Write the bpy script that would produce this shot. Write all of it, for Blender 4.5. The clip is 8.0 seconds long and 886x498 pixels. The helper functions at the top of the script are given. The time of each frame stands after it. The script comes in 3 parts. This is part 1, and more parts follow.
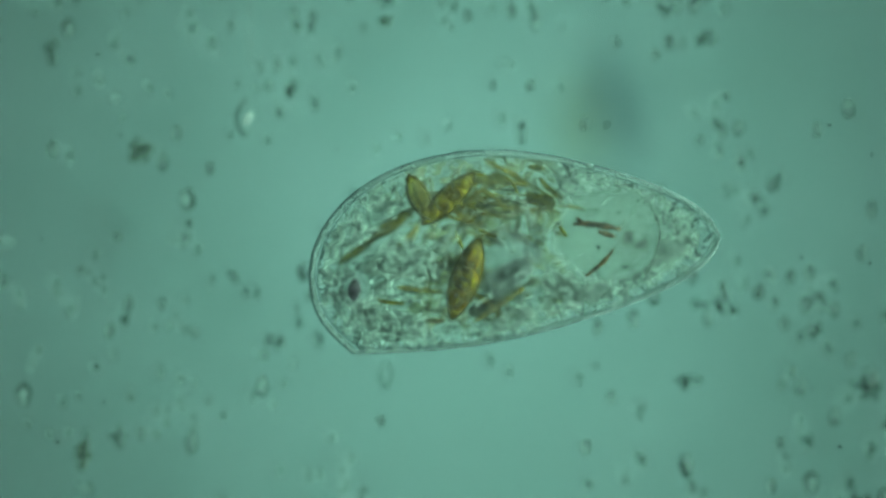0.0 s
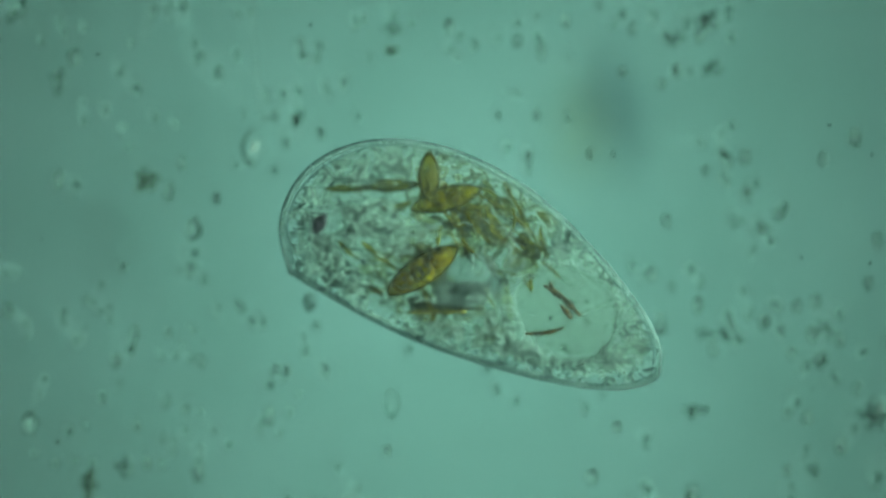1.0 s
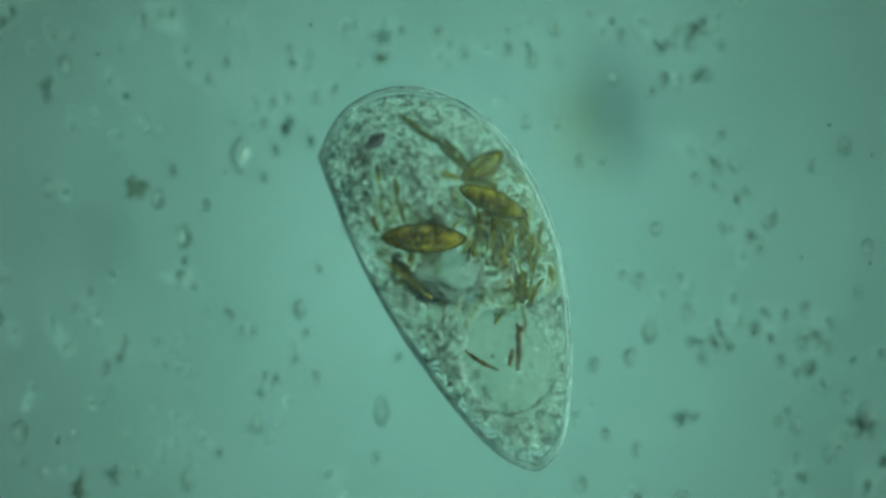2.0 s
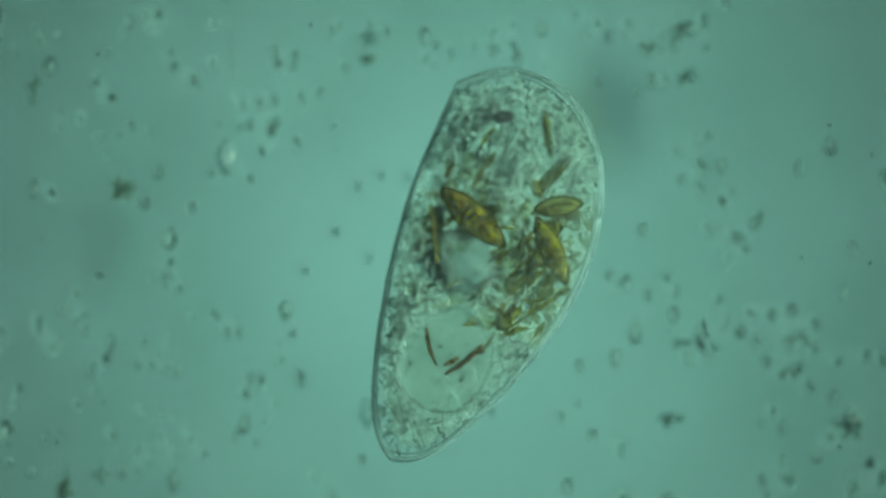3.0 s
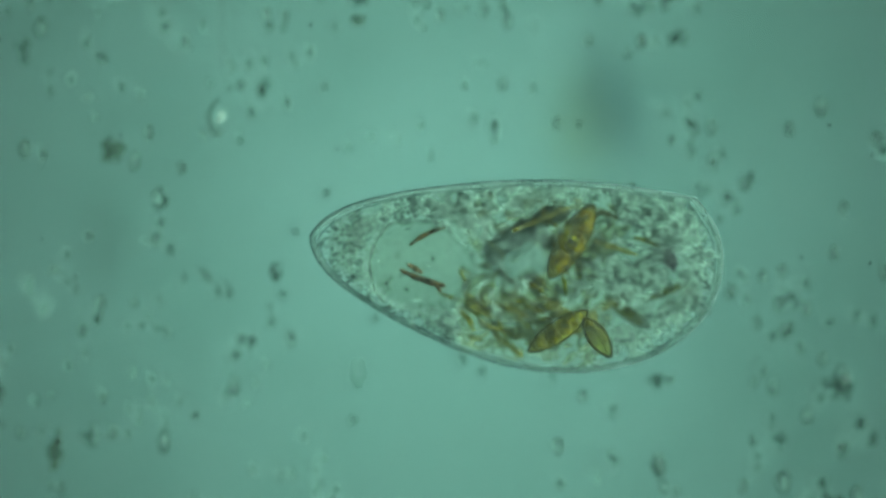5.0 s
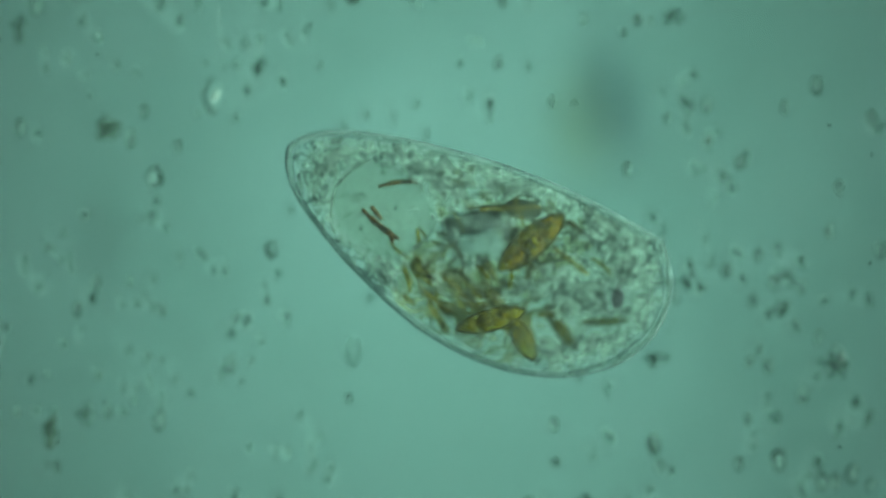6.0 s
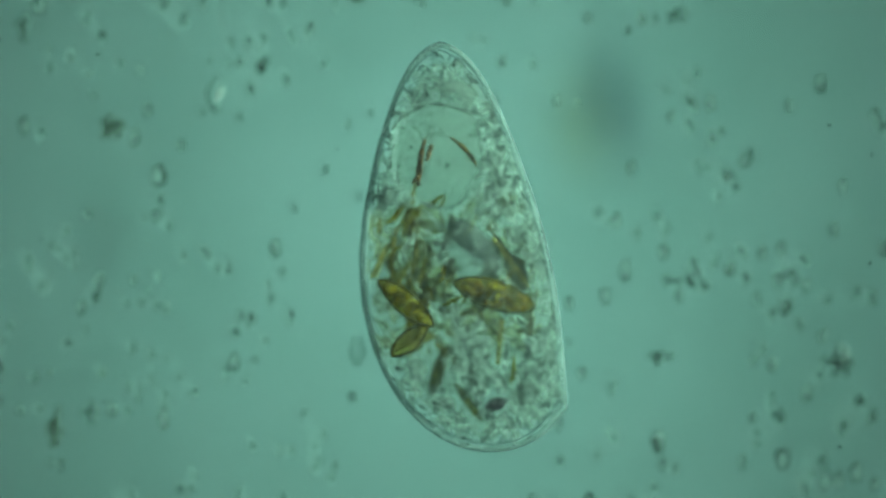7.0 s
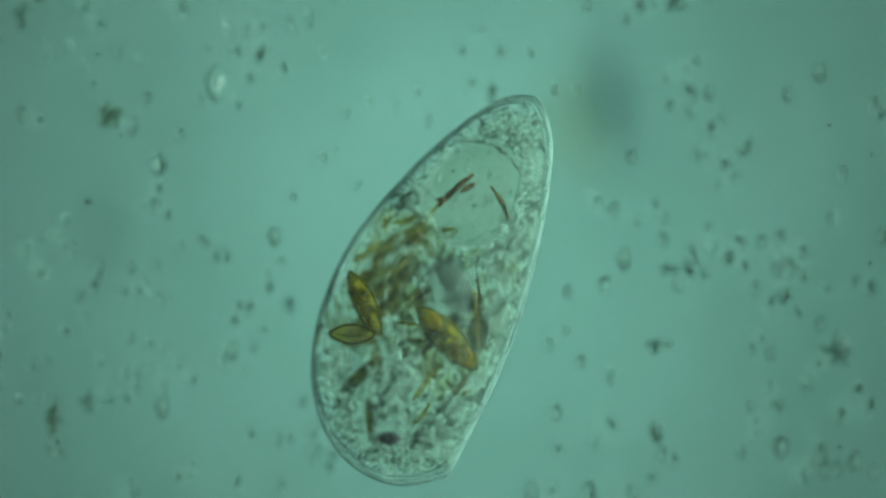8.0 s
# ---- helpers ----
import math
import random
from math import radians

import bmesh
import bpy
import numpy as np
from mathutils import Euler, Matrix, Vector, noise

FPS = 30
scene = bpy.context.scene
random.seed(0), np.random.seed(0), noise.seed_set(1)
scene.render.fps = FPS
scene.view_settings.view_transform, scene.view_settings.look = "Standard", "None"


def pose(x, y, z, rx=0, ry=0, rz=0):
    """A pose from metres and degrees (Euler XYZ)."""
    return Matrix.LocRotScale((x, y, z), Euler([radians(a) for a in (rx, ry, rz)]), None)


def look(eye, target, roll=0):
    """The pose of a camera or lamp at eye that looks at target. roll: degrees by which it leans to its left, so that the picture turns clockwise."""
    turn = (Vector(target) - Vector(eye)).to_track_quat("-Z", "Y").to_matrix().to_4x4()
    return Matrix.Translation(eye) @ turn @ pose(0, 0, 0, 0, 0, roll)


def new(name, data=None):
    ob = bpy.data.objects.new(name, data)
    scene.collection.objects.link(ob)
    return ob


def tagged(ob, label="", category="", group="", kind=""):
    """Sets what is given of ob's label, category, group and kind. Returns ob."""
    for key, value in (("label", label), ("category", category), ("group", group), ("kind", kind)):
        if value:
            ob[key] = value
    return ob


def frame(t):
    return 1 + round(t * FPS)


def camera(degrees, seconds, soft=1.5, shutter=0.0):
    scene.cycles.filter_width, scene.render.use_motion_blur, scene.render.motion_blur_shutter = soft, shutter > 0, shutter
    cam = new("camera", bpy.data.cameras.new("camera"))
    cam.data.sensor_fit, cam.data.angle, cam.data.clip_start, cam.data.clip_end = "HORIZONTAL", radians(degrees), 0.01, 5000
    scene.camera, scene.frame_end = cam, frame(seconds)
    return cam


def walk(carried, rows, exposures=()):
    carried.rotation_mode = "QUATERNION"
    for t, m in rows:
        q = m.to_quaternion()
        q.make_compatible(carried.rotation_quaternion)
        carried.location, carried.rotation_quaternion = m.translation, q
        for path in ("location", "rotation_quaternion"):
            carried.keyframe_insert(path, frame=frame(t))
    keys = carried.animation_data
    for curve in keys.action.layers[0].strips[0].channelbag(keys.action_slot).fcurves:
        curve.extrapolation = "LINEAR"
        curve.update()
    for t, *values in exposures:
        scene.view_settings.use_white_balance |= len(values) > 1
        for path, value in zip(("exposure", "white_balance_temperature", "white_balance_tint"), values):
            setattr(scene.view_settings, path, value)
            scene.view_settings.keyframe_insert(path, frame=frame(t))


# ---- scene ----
# A wet mount under a microscope, a thousand to one and more: the glass slide is the ground, the camera looks straight down.
cam = camera(40.0, 8.0, soft=2.4, shutter=0.5)
EYE_Z = 2.154          # camera above the middle of the swimming cell, which lies at z = 0
SLIDE_Z = -0.10        # top of the slide
PATH = [(0.0, 0.0, 0.0), (0.5, -.003, .021), (1.0, -.0115, .0545), (1.5, -.0147, .064), (1.7, -.008, .066),
        (2.8, .0345, .071), (3.0, .0335, .071), (3.5, .0335, .067), (4.0, .0335, .064), (4.5, .043, .030),
        (4.7, .047, .015), (5.8, .0575, -.032), (5.9, .0585, -.037), (6.0, .0595, -.041), (6.2, .0588, -.0415), (6.5, .0575, -.042), (7.0, .0523, -.044),
        (7.3, .0528, -.0465), (7.5, .0533, -.049), (8.0, .0545, -.065)]
walk(cam, [(t, pose(x, y, EYE_Z)) for t, x, y in PATH])
cam.data.dof.use_dof = True            # a shallow depth of field: the debris on the slide lies below it
cam.data.dof.focus_distance = EYE_Z - .022
cam.data.dof.aperture_fstop = 0.17

# ---- light ----
world = bpy.data.worlds.new("dim_room")
scene.world = world
world.use_nodes = True
world.node_tree.nodes["Background"].inputs[0].default_value = (.40, .85, .70, 1)
world.node_tree.nodes["Background"].inputs[1].default_value = 0.10

sun = new("oblique_lamp", bpy.data.lights.new("oblique_lamp", "SUN"))
sun.data.energy, sun.data.angle, sun.data.color = 2.9, radians(5), (.55, 1.0, .79)
sun.matrix_world = look((3, .3, 1.75), (0, 0, 0))

PLATE_Z, LAMP_Z = -0.60, -1.95
bulb = new("field_lamp", bpy.data.lights.new("field_lamp", "AREA"))
bulb.data.shape, bulb.data.size, bulb.data.size_y = "RECTANGLE", 0.6, 1.4
bulb.data.energy, bulb.data.color = 6.95, (.350, 1.0, .786)
LAMP_X, LAMP_Y = .085, .01
bulb.matrix_world = look((LAMP_X, LAMP_Y, LAMP_Z), (LAMP_X, LAMP_Y, 0))


# ---- materials ----
def material(name):
    m = bpy.data.materials.new(name)
    m.use_nodes = True
    m.node_tree.nodes.clear()
    return m, m.node_tree.nodes, m.node_tree.links


def noise_node(n, l, scale, detail=3.0, rough=0.55):
    co = n.new("ShaderNodeTexCoord")
    tex = n.new("ShaderNodeTexNoise")
    tex.inputs["Scale"].default_value, tex.inputs["Detail"].default_value = scale, detail
    tex.inputs["Roughness"].default_value = rough
    l.new(co.outputs["Object"], tex.inputs["Vector"])
    return tex


def ramp(n, l, source, stops):
    r = n.new("ShaderNodeValToRGB")
    while len(r.color_ramp.elements) < len(stops):
        r.color_ramp.elements.new(0.5)
    for e, (at, c) in zip(r.color_ramp.elements, stops):
        e.position, e.color = at, (*c, 1)
    l.new(source, r.inputs[0])
    return r


def tissue(name, dark, light, clear, scale, bump=0.5, deep=0.006, rough=0.5, tint=(1, 1, 1), spec=0.1, low=.35, high=.65):
    """Wet living matter: two-coloured, see-through by the share clear (tinted), with grain of the given scale."""
    m, n, l = material(name)
    tex = noise_node(n, l, scale)
    wide = noise_node(n, l, scale * 0.23, 2)
    both = n.new("ShaderNodeMath")
    both.operation = "MULTIPLY_ADD"
    both.inputs[1].default_value = 0.6
    add = n.new("ShaderNodeMath")
    add.operation = "MULTIPLY"
    add.inputs[1].default_value = 0.4
    l.new(wide.outputs["Fac"], add.inputs[0])
    l.new(tex.outputs["Fac"], both.inputs[0])
    l.new(add.outputs[0], both.inputs[2])
    col = ramp(n, l, both.outputs[0], [(low, dark), (high, light)])
    bp = n.new("ShaderNodeBump")
    bp.inputs["Strength"].default_value, bp.inputs["Distance"].default_value = bump, deep
    l.new(tex.outputs["Fac"], bp.inputs["Height"])
    skin = n.new("ShaderNodeBsdfPrincipled")
    skin.inputs["Roughness"].default_value = rough
    skin.inputs["Specular IOR Level"].default_value = spec
    l.new(col.outputs[0], skin.inputs["Base Color"])
    l.new(bp.outputs[0], skin.inputs["Normal"])
    out = n.new("ShaderNodeOutputMaterial")
    if clear <= 0:
        l.new(skin.outputs[0], out.inputs[0])
        return m
    see = n.new("ShaderNodeBsdfTransparent")
    see.inputs[0].default_value = (*tint, 1)
    mix = n.new("ShaderNodeMixShader")
    mix.inputs[0].default_value = clear
    l.new(skin.outputs[0], mix.inputs[1])
    l.new(see.outputs[0], mix.inputs[2])
    l.new(mix.outputs[0], out.inputs[0])
    return m


def glass(name, ior=1.5, tint=(1, 1, 1)):
    m, n, l = material(name)
    g = n.new("ShaderNodeBsdfGlass")
    g.inputs["IOR"].default_value, g.inputs["Roughness"].default_value = ior, 0
    g.inputs["Color"].default_value = (*tint, 1)
    out = n.new("ShaderNodeOutputMaterial")
    l.new(g.outputs[0], out.inputs[0])
    return m


def frosted():
    m, n, l = material("frosted_glass")
    tex = noise_node(n, l, 2.2, 4)
    col = ramp(n, l, tex.outputs["Fac"], [(.3, (.76, .78, .77)), (.7, (.84, .84, .84))])
    t = n.new("ShaderNodeBsdfTranslucent")
    l.new(col.outputs[0], t.inputs[0])
    out = n.new("ShaderNodeOutputMaterial")
    l.new(t.outputs[0], out.inputs[0])
    return m


FROST = frosted()
CLEAR = glass("clear_glass", 1.5)
PELLICLE = tissue("pellicle", (.42, .54, .47), (.80, .95, .85), .905, 78, 1.0, .026, low=.40, high=.60)
PLASM = tissue("mottled_plasm", (.42, .46, .35), (.82, .90, .74), .89, 60, 1.0, .022, tint=(.995, .995, .97), low=.40, high=.60)
WALL = tissue("vacuole_wall", (.40, .48, .44), (.74, .86, .80), .86, 40, .5, .006, tint=(.985, .995, .99))
RIM = tissue("pellicle_edge", (.50, .61, .57), (.78, .91, .86), .69, 40, .3, .003, tint=(.935, .968, .968))
RIM_FINE = tissue("pellicle_fold", (.13, .18, .19), (.40, .48, .48), .50, 40, .3, .003, tint=(.76, .82, .84))
GRANULE = tissue("granules", (.57, .72, .64), (.82, .98, .89), .76, 60, .3, .003, .8, tint=(.985, .995, .985), spec=.02)
WARM_GRANULE = tissue("warm_granules", (.50, .50, .30), (.82, .84, .60), .68, 60, .3, .003, .8, tint=(.975, .975, .90), spec=.02)
DARK_GRANULE = tissue("dark_granules", (.05, .075, .08), (.17, .22, .215), .70, 60, .3, .003, .8, tint=(.91, .94, .945), spec=.02)
HAZE = tissue("pale_olive_plasm", (.34, .30, .13), (.66, .61, .34), .92, 40, .8, .010, tint=(.985, .965, .84), low=.42, high=.6)
STRAND = tissue("cytoplasm_strands", (.58, .72, .64), (.84, .98, .90), .805, 50, .3, .003, tint=(.985, .995, .985))
SOFT_STRAND = tissue("soft_plasm_folds", (.50, .60, .54), (.82, .95, .88), .84, 50, .3, .003, tint=(.985, .995, .985))
AMBER = tissue("amber_plastid", (.07, .038, .003), (.60, .45, .010), .32, 95, .5, .008, tint=(.83, .60, .05), low=.42, high=.58)
AMBER_SHELL = tissue("amber_shell", (.12, .068, .004), (.44, .31, .02), .66, 60, .5, .006, tint=(.90, .70, .14), low=.42, high=.6)
PALE_SHELL = tissue("empty_shell", (.24, .17, .03), (.66, .56, .18), .78, 60, .5, .006, tint=(.96, .87, .46), low=.42, high=.6)
GOLD = tissue("golden_shell", (.19, .125, .008), (.56, .42, .03), .68, 60, .5, .006, tint=(.92, .80, .25), low=.42, high=.6)
OLIVE = tissue("olive_globule", (.24, .19, .03), (.66, .55, .13), .64, 60, .5, .006, tint=(.97, .90, .52), low=.42, high=.6)
OLIVE_DEEP = tissue("olive_plastid", (.11, .07, .005), (.46, .36, .025), .38, 70, .5, .008, tint=(.86, .66, .08), low=.44, high=.58)
# dark brown for the painted refraction edges of shells and for a midrib
SHELL_LINE = tissue("dark_shell_line", (.035, .024, .006), (.13, .085, .018), .25, 60, .3, .003, tint=(.6, .48, .22))
TAN = tissue("tan_food", (.22, .15, .03), (.64, .49, .16), .62, 45, .6, .008, tint=(.95, .85, .50), low=.42, high=.6)
RUST = tissue("rust_rod", (.06, .026, .014), (.24, .12, .055), .26, 90, .4, .004, tint=(.6, .4, .25), low=.42, high=.58)
DARKROD = tissue("dark_rod", (.07, .045, .02), (.20, .13, .06), .58, 60, .4, .004, tint=(.82, .70, .50))
MIDVAC = tissue("grey_vacuole_body", (.28, .34, .33), (.76, .84, .78), .84, 22, .8, .012, tint=(.94, .965, .965), low=.42, high=.58)
DARKFOOD = tissue("dark_food", (.030, .034, .026), (.12, .12, .08), .38, 40, .6, .010, tint=(.80, .80, .72), low=.42, high=.6)
GREYFOOD = tissue("grey_food", (.14, .18, .19), (.50, .57, .56), .915, 30, .8, .010, tint=(.945, .962, .975), low=.42, high=.6)
VACUOLE = tissue("vacuole_skin", (.50, .58, .53), (.70, .78, .72), .90, 26, .5, .006, tint=(.97, 1.0, .98))
# dark colour painting the shaded side of the vacuole's edge
EDGE_SHADE = tissue("vacuole_edge_shade", (.08, .10, .085), (.40, .44, .40), .55, 60, .4, .004, tint=(.80, .85, .82))
REDROD = tissue("red_brown_rod", (.065, .028, .012), (.26, .14, .05), .34, 90, .4, .004, tint=(.70, .50, .32), low=.42, high=.58)
SPOT = tissue("eyespot_pigment", (.035, .020, .034), (.13, .08, .10), .60, 60, .4, .004, tint=(.72, .64, .71))
GRIT = tissue("grey_grit", (.024, .038, .032), (.078, .11, .09), .888, 60, .5, .006, tint=(.895, .925, .912))
SCRAP = tissue("scrap_grit", (.024, .038, .032), (.080, .11, .09), .90, 60, .5, .006, tint=(.915, .935, .925))
FAINT = tissue("faint_grit", (.022, .038, .032), (.070, .11, .092), .855, 60, .5, .006, tint=(.905, .938, .925))
OCHRE = tissue("olive_grit", (.03, .038, .026), (.095, .105, .066), .84, 50, .5, .006, tint=(.89, .905, .87))
WALLED = tissue("algal_wall", (.016, .034, .028), (.060, .10, .082), .63, 60, .5, .005, tint=(.85, .88, .86))
# pale colour that paints the bright refracted centres of the debris
BRIGHT_FILM = tissue("bright_spot_film", (.58, .72, .66), (.78, .92, .86), .885, 50, .3, .004)
# pale film: painted diffraction halos of the debris, and the spot's clear ring
HALO = tissue("pale_halo", (.42, .56, .53), (.64, .83, .80), .955, 50, .5, .006)
BRIGHT = tissue("refractile_shell", (.75, .78, .72), (.84, .88, .84), .50, 50, .3, .004)
SOOT = tissue("black_dust", (.008, .010, .009), (.03, .03, .03), 0, 80, .3, .002)


# ---- builders ----
def mesh_of(name, bm, mat, smooth=True):
    me = bpy.data.meshes.new(name)
    bm.to_mesh(me)
    bm.free()
    me.materials.append(mat)
    if smooth:
        me.polygons.foreach_set("use_smooth", [True] * len(me.polygons))
    return me


def part(name, bm, mat, parent, label="", smooth=True):
    ob = new(name, mesh_of(name, bm, mat, smooth))
    ob.parent = parent
    return tagged(ob, label)


def slab(x0, x1, y0, y1, z0, z1, bevel=0.0):
    bm = bmesh.new()
    bmesh.ops.create_cube(bm, size=1)
    bmesh.ops.transform(bm, matrix=Matrix.Translation(((x0 + x1) / 2, (y0 + y1) / 2, (z0 + z1) / 2))
                        @ Matrix.Diagonal((x1 - x0, y1 - y0, z1 - z0, 1)), verts=bm.verts)
    if bevel:
        bmesh.ops.bevel(bm, geom=bm.edges[:], offset=bevel, segments=2, affect="EDGES")
    return bm


def disc(radius, thick, sides=64):
    bm = bmesh.new()
    bmesh.ops.create_cone(bm, cap_ends=True, segments=sides, radius1=radius, radius2=radius, depth=thick)
    return bm


def lump(bm, rx, ry, rz, at=(0, 0, 0), turn=0, rough=0.18, seed=0.0, sub=2):
    """An uneven pebble with half-sizes rx, ry, rz."""
    made = bmesh.ops.create_icosphere(bm, subdivisions=sub, radius=1)["verts"]
    m = Matrix.Translation(at) @ Matrix.Rotation(radians(turn), 4, "Z") @ Matrix.Diagonal((rx, ry, rz, 1))
    for v in made:
        k = 1 + rough * noise.noise(v.co * 1.7 + Vector((seed, seed * .7, -seed)))
        v.co = m @ (v.co * k)
    return bm


def tube(bm, line, radius, sides=8, closed=False, tall=1.0):
    """A round strand along a line of points; radius may be a function of the share 0..1."""
    rings, count = [], len(line)
    for i, p in enumerate(line):
        a, b = line[(i - 1) % count if closed else max(i - 1, 0)], line[(i + 1) % count if closed else min(i + 1, count - 1)]
        way = (Vector(b) - Vector(a)).normalized()
        side = way.cross(Vector((0, 0, 1))).normalized()
        up = side.cross(way)
        r = radius(i / max(count - 1, 1)) if callable(radius) else radius
        rings.append([bm.verts.new(Vector(p) + (side * math.cos(k * math.tau / sides) + up * math.sin(k * math.tau / sides) * tall) * r)
                      for k in range(sides)])
    for i in range(count if closed else count - 1):
        for k in range(sides):
            bm.faces.new((rings[i][k], rings[i][(k + 1) % sides], rings[(i + 1) % count][(k + 1) % sides], rings[(i + 1) % count][k]))
    if not closed:
        bm.faces.new(rings[0][::-1])
        bm.faces.new(rings[-1])
    return bm


def spindle(bm, a, b, width, thick, z, power=1.6, flute=0.0, blunt=0.75, seg=22, sides=14):
    """A boat-shaped body from a to b in the plane, fluted along its length if wanted."""
    a, b = Vector((*a, z)), Vector((*b, z))
    way = (b - a).normalized()
    side = Vector((-way.y, way.x, 0))
    rings = []
    for i in range(seg + 1):
        s = -math.cos(math.pi * i / seg)
        w = max(1 - abs(s) ** power, 0) ** blunt
        c = (a + b) / 2 + way * s * (b - a).length / 2
        ring = []
        for k in range(sides):
            f = k * math.tau / sides
            g = 1 + flute * math.cos(4 * f) + 0.05 * noise.noise(c * 40 + Vector((f, 0, 0)))
            ring.append(bm.verts.new(c + side * math.cos(f) * (w * width / 2 * g + 2e-4) + Vector((0, 0, math.sin(f) * (w * thick / 2 * g + 2e-4)))))
        rings.append(ring)
    for p, q in zip(rings, rings[1:]):
        for k in range(sides):
            bm.faces.new((p[k], p[(k + 1) % sides], q[(k + 1) % sides], q[k]))
    bm.faces.new(rings[0][::-1])
    bm.faces.new(rings[-1])
    return bm


# ---- setting ----
slide = tagged(new("ground", mesh_of("slide", slab(-2.4, 2.4, -1.6, 1.6, SLIDE_Z - .10, SLIDE_Z, .006), CLEAR, False)),
               "clear glass microscope slide lit from below", kind="structure")
slide.visible_shadow = False
tagged(new("backdrop", mesh_of("frosted_plate", slab(-2.6, 2.6, -2.0, 2.0, PLATE_Z - .004, PLATE_Z), FROST, False)),
       "frosted glass field plate glowing green from the lamp", kind="structure")

condenser = tagged(new("condenser_lens", mesh_of("condenser_lens", disc(1.5, .02), CLEAR, False)),
                   "clear round condenser lens under the field plate", "lens")
condenser.location.z = -.811
condenser.visible_shadow = False


# ---- the swimming cell ----
CORE = Vector((-.02, .012, 0))
# the outline's radius round the core: its mean, then the cosine and sine of each harmonic; the corner at the front and the tip of the tail are sharper
ROUND = [.23516, -.01189, .00523, .08664, .0065, .01004, -.00702, .02358, .00454, .00987, -.00439, .00692, .00118, .00599, -.00166,
         .00245, -.00054, .00292, -.00027, .00127, -.00074, .00115, .00002, .00081, -.00048, .00048, -.00003, .0005, -.00016]
CORNER_AT, CORNER_WIDE, CORNER_OUT = radians(210), .10, .0235
TIP_AT, TIP_WIDE, TIP_OUT = -.03, .06, .0085


def radius_at(f):
    d = (f - CORNER_AT + math.pi) % math.tau - math.pi
    e = (f - TIP_AT + math.pi) % math.tau - math.pi
    r = ROUND[0] + CORNER_OUT * math.exp(-abs(d) / CORNER_WIDE) + TIP_OUT * math.exp(-abs(e) / TIP_WIDE)
    for k in range(1, 15):
        r += ROUND[2 * k - 1] * math.cos(k * f) + ROUND[2 * k] * math.sin(k * f)
    return r


def outline(f):
    """A point of the cell's outline in its own plane: tail tip at f = 0, then round by the back and the front to the belly."""
    return CORE + Vector((math.cos(f), math.sin(f), 0)) * radius_at(f)


def height(rho, x, side=1):
    return (.066 if side > 0 else .092) * max(1 - rho * rho, 0) ** .5 * (1 - .9 * max(x - .1, 0))


def inside(x, y):
    """0 in the cell's middle, 1 on its outline."""
    return math.hypot(x - CORE.x, y - CORE.y) / radius_at(math.atan2(y - CORE.y, x - CORE.x))


def shell(scale=1.0, around=180, rings=20, lift=1.0):
    bm = bmesh.new()
    levels = []
    for i in range(1, 2 * rings):
        a = math.pi * i / (2 * rings)
        rho, up = math.sin(a), math.cos(a)
        row = []
        for k in range(around):
            p = CORE + (outline(k * math.tau / around) - CORE) * rho * scale
            z = math.copysign(height(rho, p.x, up), up) * lift if abs(up) > 1e-6 else 0
            row.append(bm.verts.new((p.x, p.y, z)))
        levels.append(row)
    for p, q in zip(levels, levels[1:]):
        for k in range(around):
            bm.faces.new((p[k], q[k], q[(k + 1) % around], p[(k + 1) % around]))
    top, low = bm.verts.new(CORE + Vector((0, 0, .066 * lift))), bm.verts.new(CORE - Vector((0, 0, .092 * lift)))
    for k in range(around):
        bm.faces.new((top, levels[0][k], levels[0][(k + 1) % around]))
        bm.faces.new((low, levels[-1][(k + 1) % around], levels[-1][k]))
    return bm


VAC, MID = Vector((.163, .027, 0)), Vector((-.015, -.010, 0))


# the swallowed things that the loose grains leave free: ends and half-width
FREE = [((-.125, -.113), (-.063, .031), .030), ((-.050, .160), (-.152, .058), .022), ((-.156, .084), (-.185, .158), .018),
        ((-.170, .090), (-.316, .006), .013), ((-.180, .062), (-.248, .090), .013), ((-.132, -.053), (-.210, -.038), .010),
        ((-.146, -.086), (-.248, -.056), .010), ((.012, -.055), (-.080, -.108), .012), ((-.279, -.031), (-.280, -.031), .024), ((.078, .096), (-.038, .176), .008)]


def near_food(x, y):
    p = Vector((x, y))
    for a, b, w in FREE:
        a, b = Vector(a), Vector(b)
        s = min(max((p - a).dot(b - a) / (b - a).length_squared, 0), 1)
        if (p - a.lerp(b, s)).length < w:
            return True
    return False


